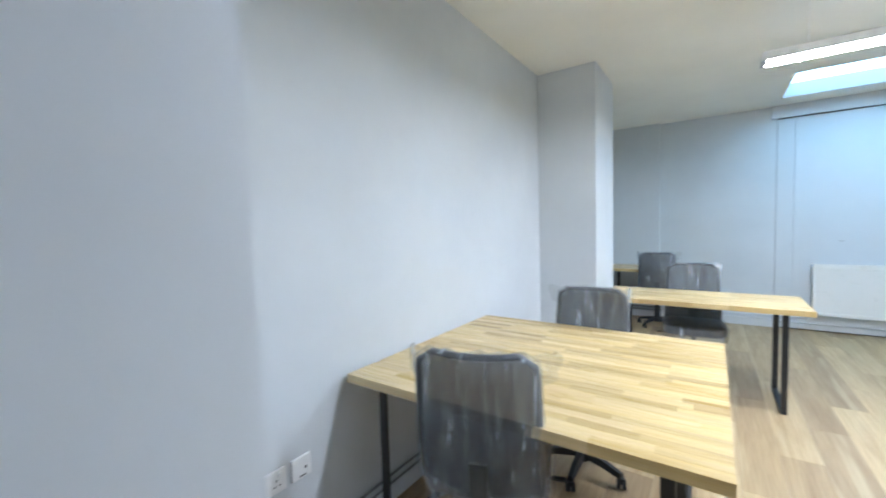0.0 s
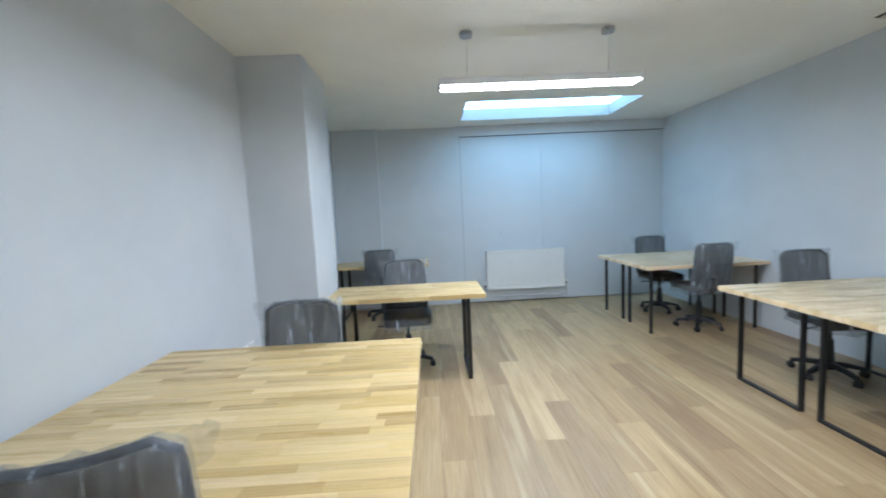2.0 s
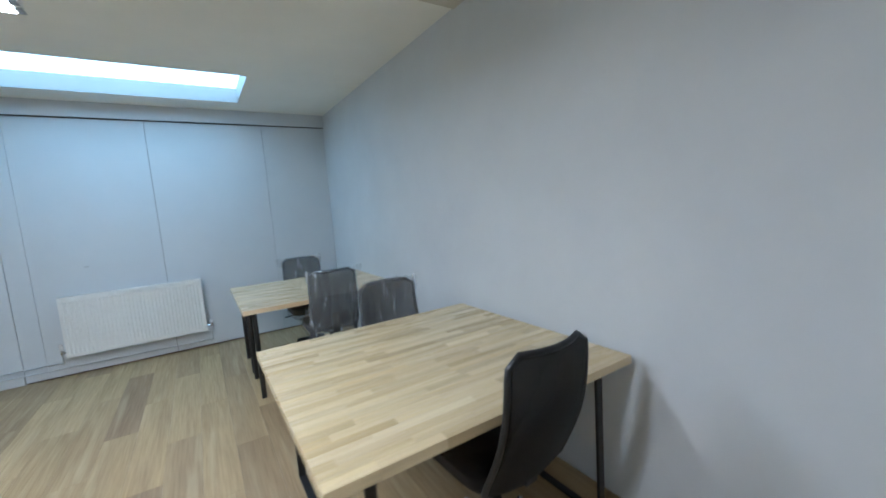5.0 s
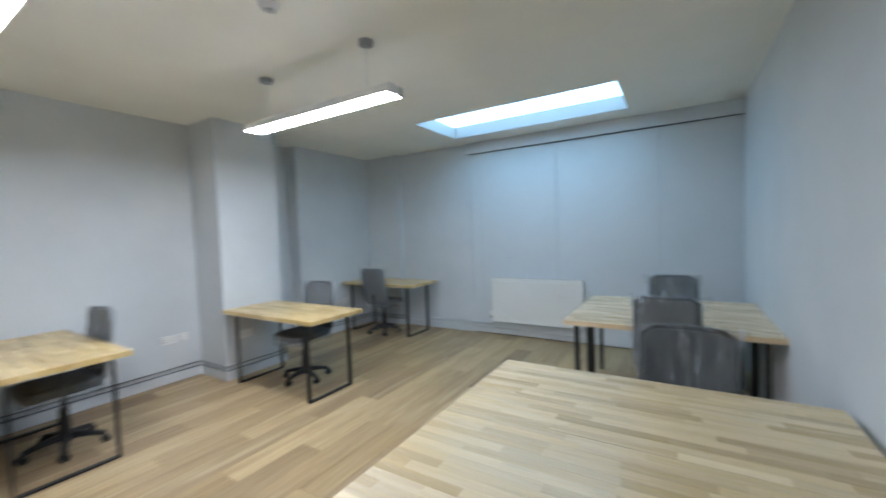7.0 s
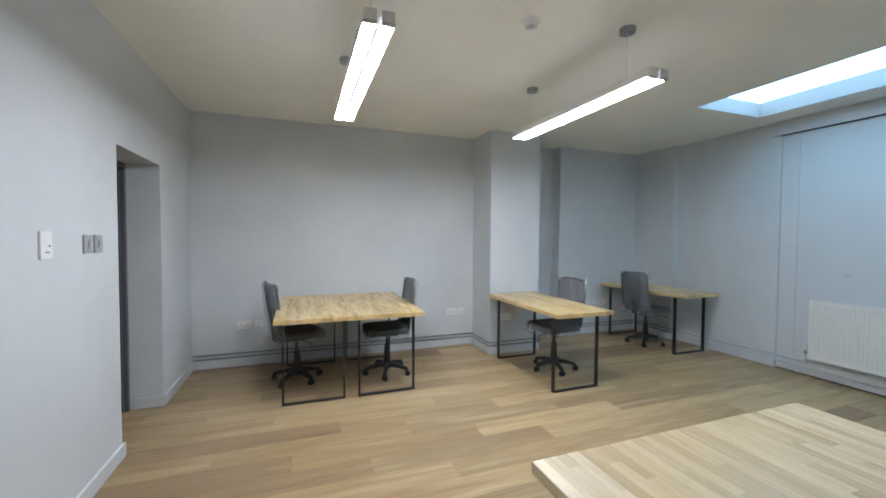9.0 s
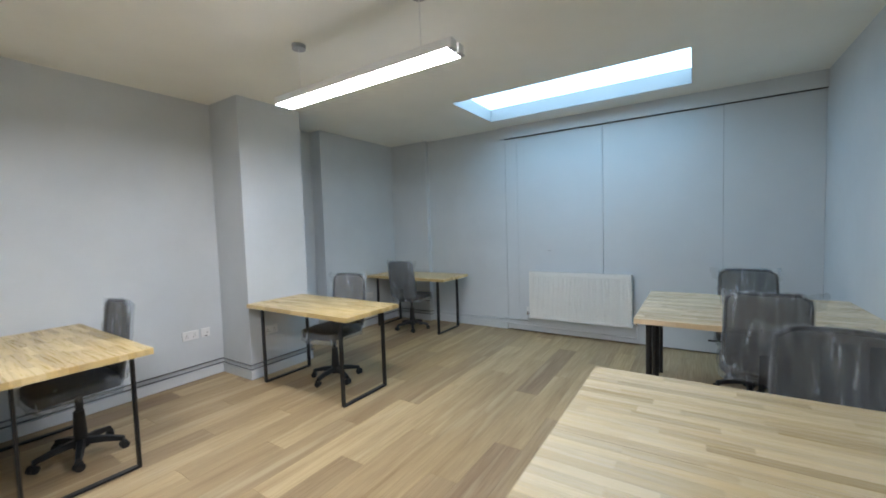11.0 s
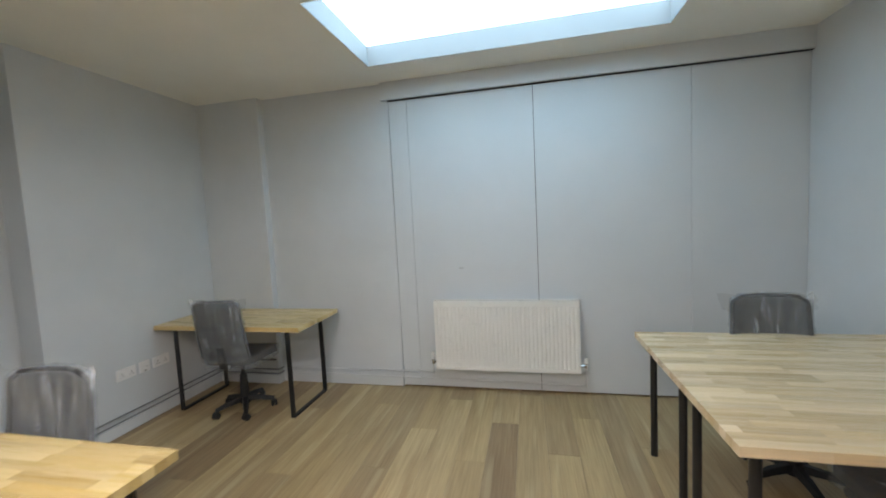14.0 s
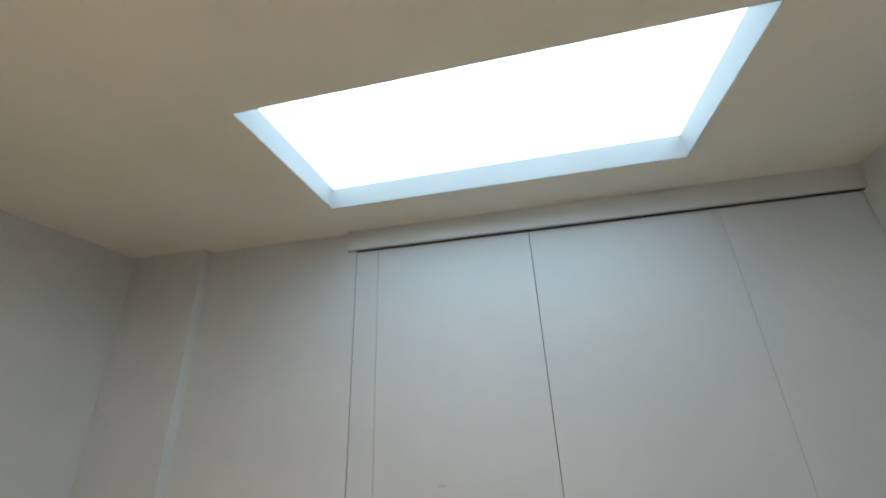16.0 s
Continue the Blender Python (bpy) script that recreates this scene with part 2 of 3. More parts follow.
def structure(ob, label, category):
    return tagged(ob, label, category, kind="structure")


# ---- walls, ceiling ----
structure(solid("wall_left", [(-T, 0, -D - 0.4, -2.13, 0, H), (-T, -0.15, -2.13, -1.48, 0, H), (-T, 0.04, -1.48, 0.0, 0, H)], M_WALL),
          "grey painted plaster wall with a shallow step", "wall")
structure(solid("chimney_breast", [(0.0, 0.503, -2.815, -2.13, 0, H)], M_WALL, bevel=0.004), "grey painted chimney breast standing out from the wall", "wall")
structure(solid("wall_back", [(-T, 1.945, 0.0, T, 0, H), (1.945, W + T, 0.03, T, 0, H)], M_WALL), "grey painted back wall behind the partition", "wall")
structure(solid("pilaster", [(0.04, 0.70, -0.075, 0.0, 0, H)], M_WALL, bevel=0.003), "shallow grey painted pilaster in the corner", "wall")
structure(solid("wall_right", [(W, W + T, -D - 0.4, 0.03, 0, H)], M_WALL), "plain grey painted plaster wall", "wall")
dx0, dx1, dz = DOOR
structure(solid("wall_door", [(0, dx0, -D - 0.34, -D, 0, H), (dx0, dx1, -D - 0.34, -D, dz, H), (dx1, 2.79, -D - 0.34, -D, 0, H),
                              (2.79, 3.80, -D - 0.34, -D - 0.21, 0, H), (3.80, W, -D - 0.34, -D, 0, H)], M_WALL),
          "grey painted wall with a doorway and a recess", "wall")
sx0, sx1, sy0, sy1 = SKY
structure(solid("ceiling", [(-T, sx0, -D - 0.4, T, H, H + 0.2), (sx1, W + T, -D - 0.4, T, H, H + 0.2), (sx0, sx1, -D - 0.4, sy0, H, H + 0.2), (sx0, sx1, sy1, T, H, H + 0.2)], M_CEIL),
          "white painted flat ceiling with a skylight opening", "ceiling")
# skylight: lined shaft, thin frame round the opening, bright sky above
sk = structure(new("window_1"), "rectangular skylight, white shaft lining greyed to look dimmer", "skylight")
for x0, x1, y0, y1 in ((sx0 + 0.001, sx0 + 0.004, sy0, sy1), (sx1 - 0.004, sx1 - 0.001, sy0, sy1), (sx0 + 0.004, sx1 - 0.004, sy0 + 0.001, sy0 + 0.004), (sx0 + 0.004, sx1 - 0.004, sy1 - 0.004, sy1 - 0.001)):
    solid("lining", [(x0, x1, y0, y1, H + 0.001, H + 0.15)], M_LINING_DIM, sk)
solid("blind_bar", [(sx0 + 0.35, sx1 - 0.35, sy0 + 0.006, sy0 + 0.03, H + 0.11, H + 0.13)], M_ALU, sk, bevel=0.004)
structure(solid("backdrop", [(sx0 - 0.1, sx1 + 0.1, sy0 - 0.1, sy1 + 0.1, H + 0.152, H + 0.172)], M_SKY), "bright overcast sky above the skylight", "sky")

# casing strip along the ceiling by the plain wall; a dark strip imitates its shadow line
structure(solid("ceiling_casing", [(4.815, W, -D, -3.10, H - 0.012, H)], M_CASING, bevel=0.002), "flat cream casing strip along the ceiling edge", "casing")
structure(solid("casing_gap", [(4.79, 4.815, -D, -3.10, H - 0.005, H)], M_DARK), "dark strip imitating a shadow line beside the ceiling casing", "gap")

# folding partition of flush panels under a pelmet
part = structure(new("partition"), "flush grey panelled partition with thin dark joints", "partition")
edges = [1.945, 2.113, 3.176, 4.325, W]
gaps = [0.005, 0.0012, 0.0022, 0.0014, 0.002]
for a, b, ga, gb in zip(edges, edges[1:], gaps, gaps[1:]):
    solid("panel", [(a + ga, b - gb, 0.0, 0.026, 0.014, 2.553)], M_PANEL, part, bevel=0.001)
solid("back_board", [(1.945, W, 0.027, 0.03, 0, 2.59)], M_DARK, part)
structure(solid("pelmet", [(1.89, W, -0.045, 0.0, 2.5605, H)], M_WALL, bevel=0.004), "grey boxed pelmet above the partition", "pelmet")
structure(solid("pelmet_track", [(1.945, W, -0.02, 0.0, 2.5555, 2.560)], M_DARK), "dark sliding track under the pelmet", "track")
hook = tagged(new("hook"), "small grey flush pull on the partition panel", "hook")
hook.location = (2.528, -0.001, 1.076)
bm = bmesh.new()
rod(bm, (-0.016, -0.004, 0.005), (0.016, -0.004, 0.005), 0.004, seg=8)
rod(bm, (-0.016, 0, 0.005), (-0.016, -0.006, 0.005), 0.005, seg=8)
rod(bm, (0.016, 0, 0.005), (0.016, -0.006, 0.005), 0.005, seg=8)
finish("pull", bm, M_ALU, hook)

# skirting boards
for name, runs in (("baseboard_left", [(0, 0.016, -D, -2.815), (-0.15, -0.134, -2.13, -1.48), (0.04, 0.056, -1.48, -0.075)]),
                   ("baseboard_breast", [(0.0, 0.519, -2.831, -2.815), (0.503, 0.519, -2.815, -2.114), (-0.134, 0.503, -2.13, -2.114)]),
                   ("baseboard_back", [(0.056, 0.716, -0.091, -0.075), (0.70, 0.716, -0.075, 0.0), (0.716, 1.943, -0.016, 0.0)]),
                   ("baseboard_door", [(0.016, dx0 + 0.016, -D, -D + 0.016), (dx0, dx0 + 0.016, -D - 0.2, -D), (dx1 - 0.016, 2.79, -D, -D + 0.016), (dx1 - 0.016, dx1, -D - 0.2, -D)])):
    structure(solid(name, [(a, b, c, d, 0.004, 0.092) for a, b, c, d in runs], M_TRIM, bevel=0.003), "grey gloss painted skirting board", "baseboard")

# heating pipes in pairs above the skirting; their dark colour carries the shadow lines
for z in (0.108, 0.150):
    o = 0.02
    line = [(o, -D + 0.01, z), (o, -2.815 - o, z), (0.503 + o, -2.815 - o, z), (0.503 + o, -2.13 + o, z), (-0.15 + o, -2.13 + o, z),
            (-0.15 + o, -1.48 - o, z), (0.04 + o, -1.48 - o, z), (0.04 + o, -0.075 - o, z), (0.70 + o, -0.075 - o, z), (0.70 + o, -o, z)]
    run = [(0.70 + o + 0.006, -o, z)] + ([(2.245, -o, z), (2.245, -0.05, z), (2.245, -0.05, 0.235)] if z > 0.13 else [(3.532, -o, z - 0.03), (3.532, -0.05, z - 0.03), (3.532, -0.05, 0.235)])
    structure(tube("heating_pipe", line, 0.0065, M_PIPE_SHADE), "copper heating pipe along the skirting, shadow put in as dark grey", "pipe")
    structure(tube("radiator_pipe", run, 0.0075, M_TRIM), "grey painted pipe feeding the radiator", "pipe")


# doorway: grey frame, open door leaf with hinges, corridor painted dark to pass as unlit
door = structure(new("door_1"), "dark grey door standing open to the corridor", "door")
fy0, fy1 = -D - 0.34, -D - 0.23
solid("frame", [(dx0, dx0 + 0.035, fy0, fy1, 0, dz - 0.035), (dx1 - 0.035, dx1, fy0, fy1, 0, dz - 0.035), (dx0, dx1, fy0, fy1, dz - 0.035, dz)], M_FRAME, door, bevel=0.003)
pieces("stop", [(dx0 + 0.035, dx0 + 0.05, fy0 + 0.05, fy0 + 0.08, 0, dz - 0.05), (dx1 - 0.05, dx1 - 0.035, fy0 + 0.05, fy0 + 0.08, 0, dz - 0.05)], M_FRAME, door)
leaf = solid("leaf", [(dx0 - 0.01, dx0 + 0.034, fy0 - 0.78, fy0 - 0.01, 0.01, dz - 0.04)], M_FRAME, door, bevel=0.002)
bm = bmesh.new()
for z in (0.25, 1.0, 1.75):
    rod(bm, (dx0 + 0.042, fy0 - 0.002, z - 0.05), (dx0 + 0.042, fy0 - 0.002, z + 0.05), 0.008, seg=8)
    box_in(bm, (0.003, 0.04, 0.1), Matrix.Translation((dx0 + 0.037, fy0 + 0.025, z)))
finish("hinge", bm, M_ALU, door)
structure(solid("corridor_wall", [(-T, 0.0, -8.6, -D - 0.4, 0, H), (-T, W, -8.8, -8.6, 0, H), (3.0, 3.2, -8.6, -D - 0.4, 0, H)], M_CORR_SHADE), "corridor wall beyond the doorway, darkness put in its paint", "wall")
structure(solid("corridor_ceiling", [(-T, W, -8.8, -D - 0.4, H, H + 0.2)], M_CORR_SHADE), "corridor ceiling, darkness put in its paint", "ceiling")

# second door in the recess, with a moulded architrave
door2 = structure(new("door_2"), "closed grey painted door in a recess", "door")
ry = -D - 0.21
solid("leaf", [(2.93, 3.70, ry, ry + 0.012, 0.006, 2.05)], M_TRIM, door2, bevel=0.002)
pieces("architrave", [(2.835, 2.925, ry, ry + 0.018, 0, 2.13), (2.848, 2.862, ry + 0.018, ry + 0.026, 0, 2.12), (2.895, 2.915, ry + 0.018, ry + 0.03, 0, 2.07),
                     (2.925, 3.705, ry, ry + 0.018, 2.055, 2.13)], M_TRIM, door2, bevel=0.003)


# ---- lamps, ceiling fittings ----
def pendant_lamp():
    lamp = tagged(new("pendant_lamp"), "twin white LED tube pendant with grey end caps", "lamp", "pendant lamps over the desks")
    for y in (-0.039, 0.039):
        solid("housing", [(-0.745, 0.745, y - 0.0285, y + 0.0285, 0.0034, 0.055)], M_WHITE, lamp, bevel=0.003)
        solid("diffuser", [(-0.722, 0.722, y - 0.0275, y + 0.0275, 0.0, 0.003)], M_LED, lamp, bevel=0.001)
        pieces("end_cap", [(-0.75, -0.7225, y - 0.0285, y + 0.0285, -0.001, 0.0032), (0.7225, 0.75, y - 0.0285, y + 0.0285, -0.001, 0.0032)], M_ALU, lamp, bevel=0.001)
    pieces("bridge", [(-0.56, -0.50, -0.03, 0.03, 0.0553, 0.06), (0.48, 0.54, -0.03, 0.03, 0.0553, 0.06)], M_ALU, lamp)
    for x in (-0.53, 0.51):
        bm = bmesh.new()
        rod(bm, (x, 0, 0.06), (x, 0, H - 2.325), 0.0022, seg=6)
        finish("cable", bm, M_PLASTIC, lamp)
        bm = bmesh.new()
        rod(bm, (x, 0, H - 2.325 - 0.03), (x, 0, H - 2.325 - 0.001), 0.045, 0.048, seg=28)
        finish("ceiling_rose", bm, M_ALU, lamp)
    return lamp


lamp = pendant_lamp()
lamp.location = (2.303, -3.077, 2.325)
copy_thing(lamp, pose(2.306, -4.645, 2.325))

smoke = tagged(new("smoke_detector"), "round white smoke detector on the ceiling", "smoke detector")
smoke.location = (2.675, -3.672, H)
bm = bmesh.new()
rod(bm, (0, 0, -0.012), (0, 0, 0), 0.056, seg=32)
rod(bm, (0, 0, -0.034), (0, 0, -0.012), 0.036, 0.052, seg=32)
finish("body", bm, M_PLASTIC, smoke)
bm = bmesh.new()
rod(bm, (0, 0, -0.040), (0, 0, -0.034), 0.016, 0.02, seg=16)
for i in range(16):
    a = i * math.tau / 16
    box_in(bm, (0.012, 0.003, 0.004), Matrix.Translation((0.03 * math.cos(a), 0.03 * math.sin(a), -0.0345)) @ Matrix.Rotation(a, 4, "Z"))
finish("sensor", bm, M_PLATE, smoke)


# ---- sockets and switches ----
def wall_plate(name, label, category, m, w, h, mat, kind_="socket", group=""):
    """A plate on a wall: built facing -y, set by m."""
    ob = tagged(new(name), label, category, group)
    ob.matrix_basis = m
    solid("plate", [(-w / 2, w / 2, -0.011, 0.0, -h / 2, h / 2)], mat, ob, bevel=0.003)
    if kind_ == "socket":
        n = 2 if w > 0.1 else 1
        for i in range(n):
            cx = (i - (n - 1) / 2) * 0.07
            solid("rocker", [(cx - 0.006 + 0.012, cx + 0.006 + 0.012, -0.0145, -0.0112, 0.012, 0.03)], M_PLASTIC, ob, bevel=0.0015)
            pieces("slot", [(cx - 0.003, cx + 0.003, -0.0118, -0.0112, 0.0, 0.010), (cx - 0.015, cx - 0.006, -0.0118, -0.0112, -0.018, -0.013), (cx + 0.006, cx + 0.015, -0.0118, -0.0112, -0.018, -0.013)], M_DARK, ob)
    elif kind_ == "switch":
        solid("rocker", [(-0.011, 0.011, -0.0145, -0.0112, -0.019, 0.019)], M_ALU, ob, bevel=0.002)
    else:
        pieces("slot", [(-0.012, 0.018, -0.0118, -0.0112, -0.035, -0.03)], M_DARK, ob)
        solid("button", [(0.014, 0.022, -0.0135, -0.0112, -0.008, 0.0)], M_DARK, ob)
    return ob


def on_left(x, y, z):
    return pose(x, y, z, 0, 0, 90)


G = "sockets along the walls"
for x, y, w in ((0, -5.54, 0.146), (0, -5.40, 0.086), (0, -3.12, 0.146), (0, -2.985, 0.086), (0.503, -2.60, 0.146),
                (0.04, -0.99, 0.146), (0.04, -0.845, 0.086), (0.04, -0.70, 0.146)):
    wall_plate("socket", "white plastic wall socket low on the wall", "socket", on_left(x, y, 0.45), w, 0.086, M_PLASTIC, "socket" if w > 0.1 else "blank", G)
for x in (2.085, 1.972):
    wall_plate("light_switch", "brushed steel light switch beside the doorway", "switch", pose(x, -D, 1.377, 0, 0, 180), 0.086, 0.1, M_PLATE, "switch", "light switches")
wall_plate("thermostat", "white plastic thermostat on the wall", "thermostat", pose(2.454, -D, 1.38, 0, 0, 180), 0.086, 0.125, M_PLASTIC, "blank")


# ---- radiator ----
def radiator(x0, x1, z0, z1):
    rad = tagged(new("radiator"), "white enamelled ribbed panel radiator on the partition", "radiator")
    rad.location = (x0, 0, z0)
    w, h, yf = x1 - x0, z1 - z0, -0.098
    bm = bmesh.new()
    count = 36
    xs, dep = [0.0, 0.012], [0.0, 0.0]
    pitch = (w - 0.04) / count
    for i in range(count):
        b = 0.02 + i * pitch
        for f, d in ((0.12, 0), (0.3, 1), (0.62, 1), (0.8, 0)):
            xs.append(b + f * pitch)
            dep.append(d)
    xs += [w - 0.012, w]
    dep += [0.0, 0.0]
    zs = [(0, 0), (0.028, 0), (0.042, 1), (h - 0.058, 1), (h - 0.044, 0), (h, 0)]
    grid = [[bm.verts.new((x, yf + 0.005 * d * k, z)) for x, d in zip(xs, dep)] for z, k in zs]
    for r0, r1 in zip(grid, grid[1:]):
        for i in range(len(xs) - 1):
            bm.faces.new((r0[i], r0[i + 1], r1[i + 1], r1[i]))
    finish("front_panel", bm, M_RAD, rad)
    solid("back_panel", [(0.004, w - 0.004, -0.035, -0.022, 0.01, h - 0.012)], M_RAD, rad, bevel=0.003)
    pieces("side", [(0.0, 0.003, -0.097, -0.02, 0.0, h), (w - 0.003, w, -0.097, -0.02, 0.0, h)], M_RAD, rad)
    slats = [(0.003, w - 0.003, -0.0975, -0.086, h - 0.004, h), (0.003, w - 0.003, -0.032, -0.022, h - 0.004, h)]
    slats += [(0.01 + i * 0.0205, 0.018 + i * 0.0205, -0.086, -0.032, h - 0.004, h) for i in range(int((w - 0.03) / 0.0205))]
    solid("top_grille", slats, M_RAD, rad)
    solid("bottom_rail", [(0.003, w - 0.003, -0.097, -0.022, 0.0, 0.004)], M_RAD, rad)
    pieces("bracket", [(0.2, 0.24, -0.022, -0.001, 0.1, 0.5), (w - 0.24, w - 0.2, -0.022, -0.001, 0.1, 0.5)], M_RAD, rad)
    for x, side, tall in ((-0.04, 1, 0.055), (w + 0.045, -1, 0.03)):
        bm = bmesh.new()
        rod(bm, (x, -0.05, 0.03), (x, -0.05, 0.075), 0.012, seg=12)
        rod(bm, (x, -0.05, 0.05), (x + side * 0.045, -0.05, 0.05), 0.010, seg=12)
        finish("valve", bm, M_CHROME, rad)
        bm = bmesh.new()
        rod(bm, (x, -0.05, 0.0755), (x, -0.05, 0.08 + tall), 0.017, 0.014, seg=14)
        finish("valve_cap", bm, M_PLASTIC, rad)
    return rad


radiator(2.285, 3.487, 0.208, 0.810)


# ---- desks ----
def stave_mesh(mat):
    me = bpy.data.meshes.new("stave")
    bm = bmesh.new()
    bmesh.ops.create_cube(bm, size=1)
    bm.to_mesh(me)
    bm.free()
    me.materials.append(mat)
    return me


CUBES = {"golden": (M_STAVE, stave_mesh(M_STAVE)), "pale": (M_PALE, stave_mesh(M_PALE)), "whitish": (M_ASH, stave_mesh(M_ASH))}
DL, DT = 1.342, 0.036


def desk(x0, y0, wide, legs, seed, label, tone="golden"):
    """A staved worktop on two black frames, long side along x; its corner at x0, y0."""
    rnd = random.Random(seed)
    d = tagged(new("desk"), label, "desk", "desks with staved wooden tops")
    d.location = (x0, y0, 0)
    top = solid("tabletop", [(0.002, DL - 0.002, 0.002, wide - 0.002, 0.75 - DT + 0.002, 0.748)], CUBES[tone][0], d)
    rows = round(wide / 0.043)
    rw = wide / rows
    for r in range(rows):
        x = -rnd.uniform(0.0, 0.25)
        while x < DL:
            nx = x + rnd.uniform(0.2, 0.48)
            a, b = max(0, x), min(DL, nx)
            if DL - b < 0.04:
                b = nx = DL
            if b - a > 0.02:
                st = new("stave", CUBES[tone][1])
                st.parent = top
                lift = rnd.uniform(-0.00015, 0.00015)
                st.location = ((a + b) / 2, (r + 0.5) * rw, 0.75 - DT / 2 + lift)
                st.scale = (b - a - 0.0003, rw - 0.0004, DT)
            x = nx
    for x in (0.145, DL - 0.145):
        if legs == "frame":
            bm = bmesh.new()
            ya, yb, zt = 0.065, wide - 0.065, 0.75 - DT
            for y in (ya, yb):
                box_in(bm, (0.037, 0.015, zt - 0.004), Matrix.Translation((x, y, zt / 2 + 0.002)))
            box_in(bm, (0.037, yb - ya - 0.015, 0.013), Matrix.Translation((x, (ya + yb) / 2, 0.011)))
            box_in(bm, (0.05, yb - ya - 0.017, 0.006), Matrix.Translation((x, (ya + yb) / 2, zt - 0.004)))
            bmesh.ops.bevel(bm, geom=bm.edges[:], offset=0.0015, segments=1, affect="EDGES")
            finish("leg_frame", bm, M_STEEL, d)
        else:
            xx = 0.085 if x < 0.5 else DL - 0.085
            for y in (0.08, wide - 0.08):
                bm = bmesh.new()
                rod(bm, (xx, y, 0.006), (xx, y, 0.75 - DT), 0.019, seg=18)
                rod(bm, (xx, y, 0.0), (xx, y, 0.0055), 0.021, seg=18)
                box_in(bm, (0.09, 0.09, 0.004), Matrix.Translation((xx, y, 0.75 - DT - 0.003)))
                finish("leg", bm, M_STEEL, d)
    return d


L1 = "golden staved wooden desk on black steel loop frames"
L3 = "pale staved wooden desk on black steel loop frames"
desk(0.03, -5.170, 0.628, "frame", 1, L1)
desk(0.03, -4.540, 0.628, "frame", 2, L1)
desk(0.537, -2.852, 0.620, "frame", 3, L1)
desk(0.048, -0.738, 0.620, "frame", 4, L1)
desk(3.705, -4.303, 0.640, "frame", 7, L3, "pale")
desk(3.705, -3.661, 0.640, "frame", 8, L3, "pale")
L2 = "whitish staved wooden desk on round black steel legs"
desk(3.735, -1.965, 0.619, "post", 5, L2, "whitish")
desk(3.735, -1.344, 0.619, "post", 6, L2, "whitish")


# ---- chairs ----
def back_point(u, v, grow=0.0, lean=0.0):
    """Backrest surface: u from -1 to 1 across, v from 0 (bottom) to 1 (top)."""
    z = 0.47 - 0.6 * lean + (0.50 + 0.8 * lean) * v
    half = 0.205 - 0.016 * v
    r = 0.05
    dz = max(0.0, r - 0.52 * (1 - v), r - 0.52 * v)
    half -= r - math.sqrt(max(0.0, r * r - dz * dz))
    half += grow
    bow = 0.035 * (1 - u * u)
    y = -0.205 - bow - 0.075 * v * v - 0.03 * math.sin(v * 3.1) - lean * v ** 1.6 - 0.6 * lean * math.sin(v * 3.1)
    return Vector((u * half, y + 0.035, z + grow * (2 * v - 1)))


def back_shell(name, mat, parent, thick, grow=0.0, rough=0.0, seed=0, lean=0.0):
    bm = bmesh.new()
    nu, nv = 14, 18
    sides = []
    for off in (thick / 2, -thick / 2):
        rows = []
        for j in range(nv + 1):
            v = j / nv
            row = []
            for i in range(nu + 1):
                p = back_point(2 * i / nu - 1, v, grow, lean)
                edge = min(i, nu - i, j, nv - j) == 0
                k = 0.35 if edge else 1.0
                w = rough * noise.noise(Vector((p.x * 14 + seed, off * 90, p.z * 5))) + 0.6 * rough * noise.noise(Vector((p.x * 34, seed, p.z * 17)))
                p.y += off * k + (w if off < 0 else -w)
                if rough and edge:
                    p.x += 0.8 * rough * noise.noise(Vector((p.z * 30, seed, 2)))
                    p.z += 1.0 * rough * noise.noise(Vector((p.x * 30, seed, 5)))
                row.append(bm.verts.new(p))
            rows.append(row)
        for a, b in zip(rows, rows[1:]):
            for i in range(nu):
                bm.faces.new((a[i], a[i + 1], b[i + 1], b[i]))
        sides.append(rows)
    f, g = sides
    ring = lambda s: s[0] + [r[-1] for r in s[1:-1]] + s[-1][::-1] + [r[0] for r in s[-2:0:-1]]
    ra, rb = ring(f), ring(g)
    for i in range(len(ra)):
        j = (i + 1) % len(ra)
        bm.faces.new((ra[i], ra[j], rb[j], rb[i]))
    return finish(name, bm, mat, parent, True)


def cushion(name, mat, parent, sx, sy, sz, centre, rough=0.0, seed=0, drop=0.0):
    """A rounded pad; a rough one is a creased bag."""
    bm = bmesh.new()
    bmesh.ops.create_cube(bm, size=2)
    bmesh.ops.subdivide_edges(bm, edges=bm.edges[:], cuts=7, use_grid_fill=True)
    for v in bm.verts:
        p = v.co.copy()
        q = Vector((abs(p.x) ** 5, abs(p.y) ** 5, 0))
        n = max(1.0, (q.x + q.y) ** 0.2)
        flat = Vector((p.x / n, p.y / n, 0))
        rim = max(abs(flat.x), abs(flat.y))
        z = p.z * (1 - 0.35 * rim ** 6)
        z -= 0.35 * max(0.0, flat.y) ** 3
        c = Vector((flat.x * sx / 2, flat.y * sy / 2, z * sz / 2))
        if rough:
            c += rough * noise.noise_vector(Vector((c.x * 13 + seed, c.y * 13, c.z * 20)))
            if p.z < 0:
                c.z -= drop * (0.6 + noise.noise(Vector((c.x * 9, c.y * 9, seed))))
        v.co = c + Vector(centre)
    return finish(name, bm, mat, parent, True)


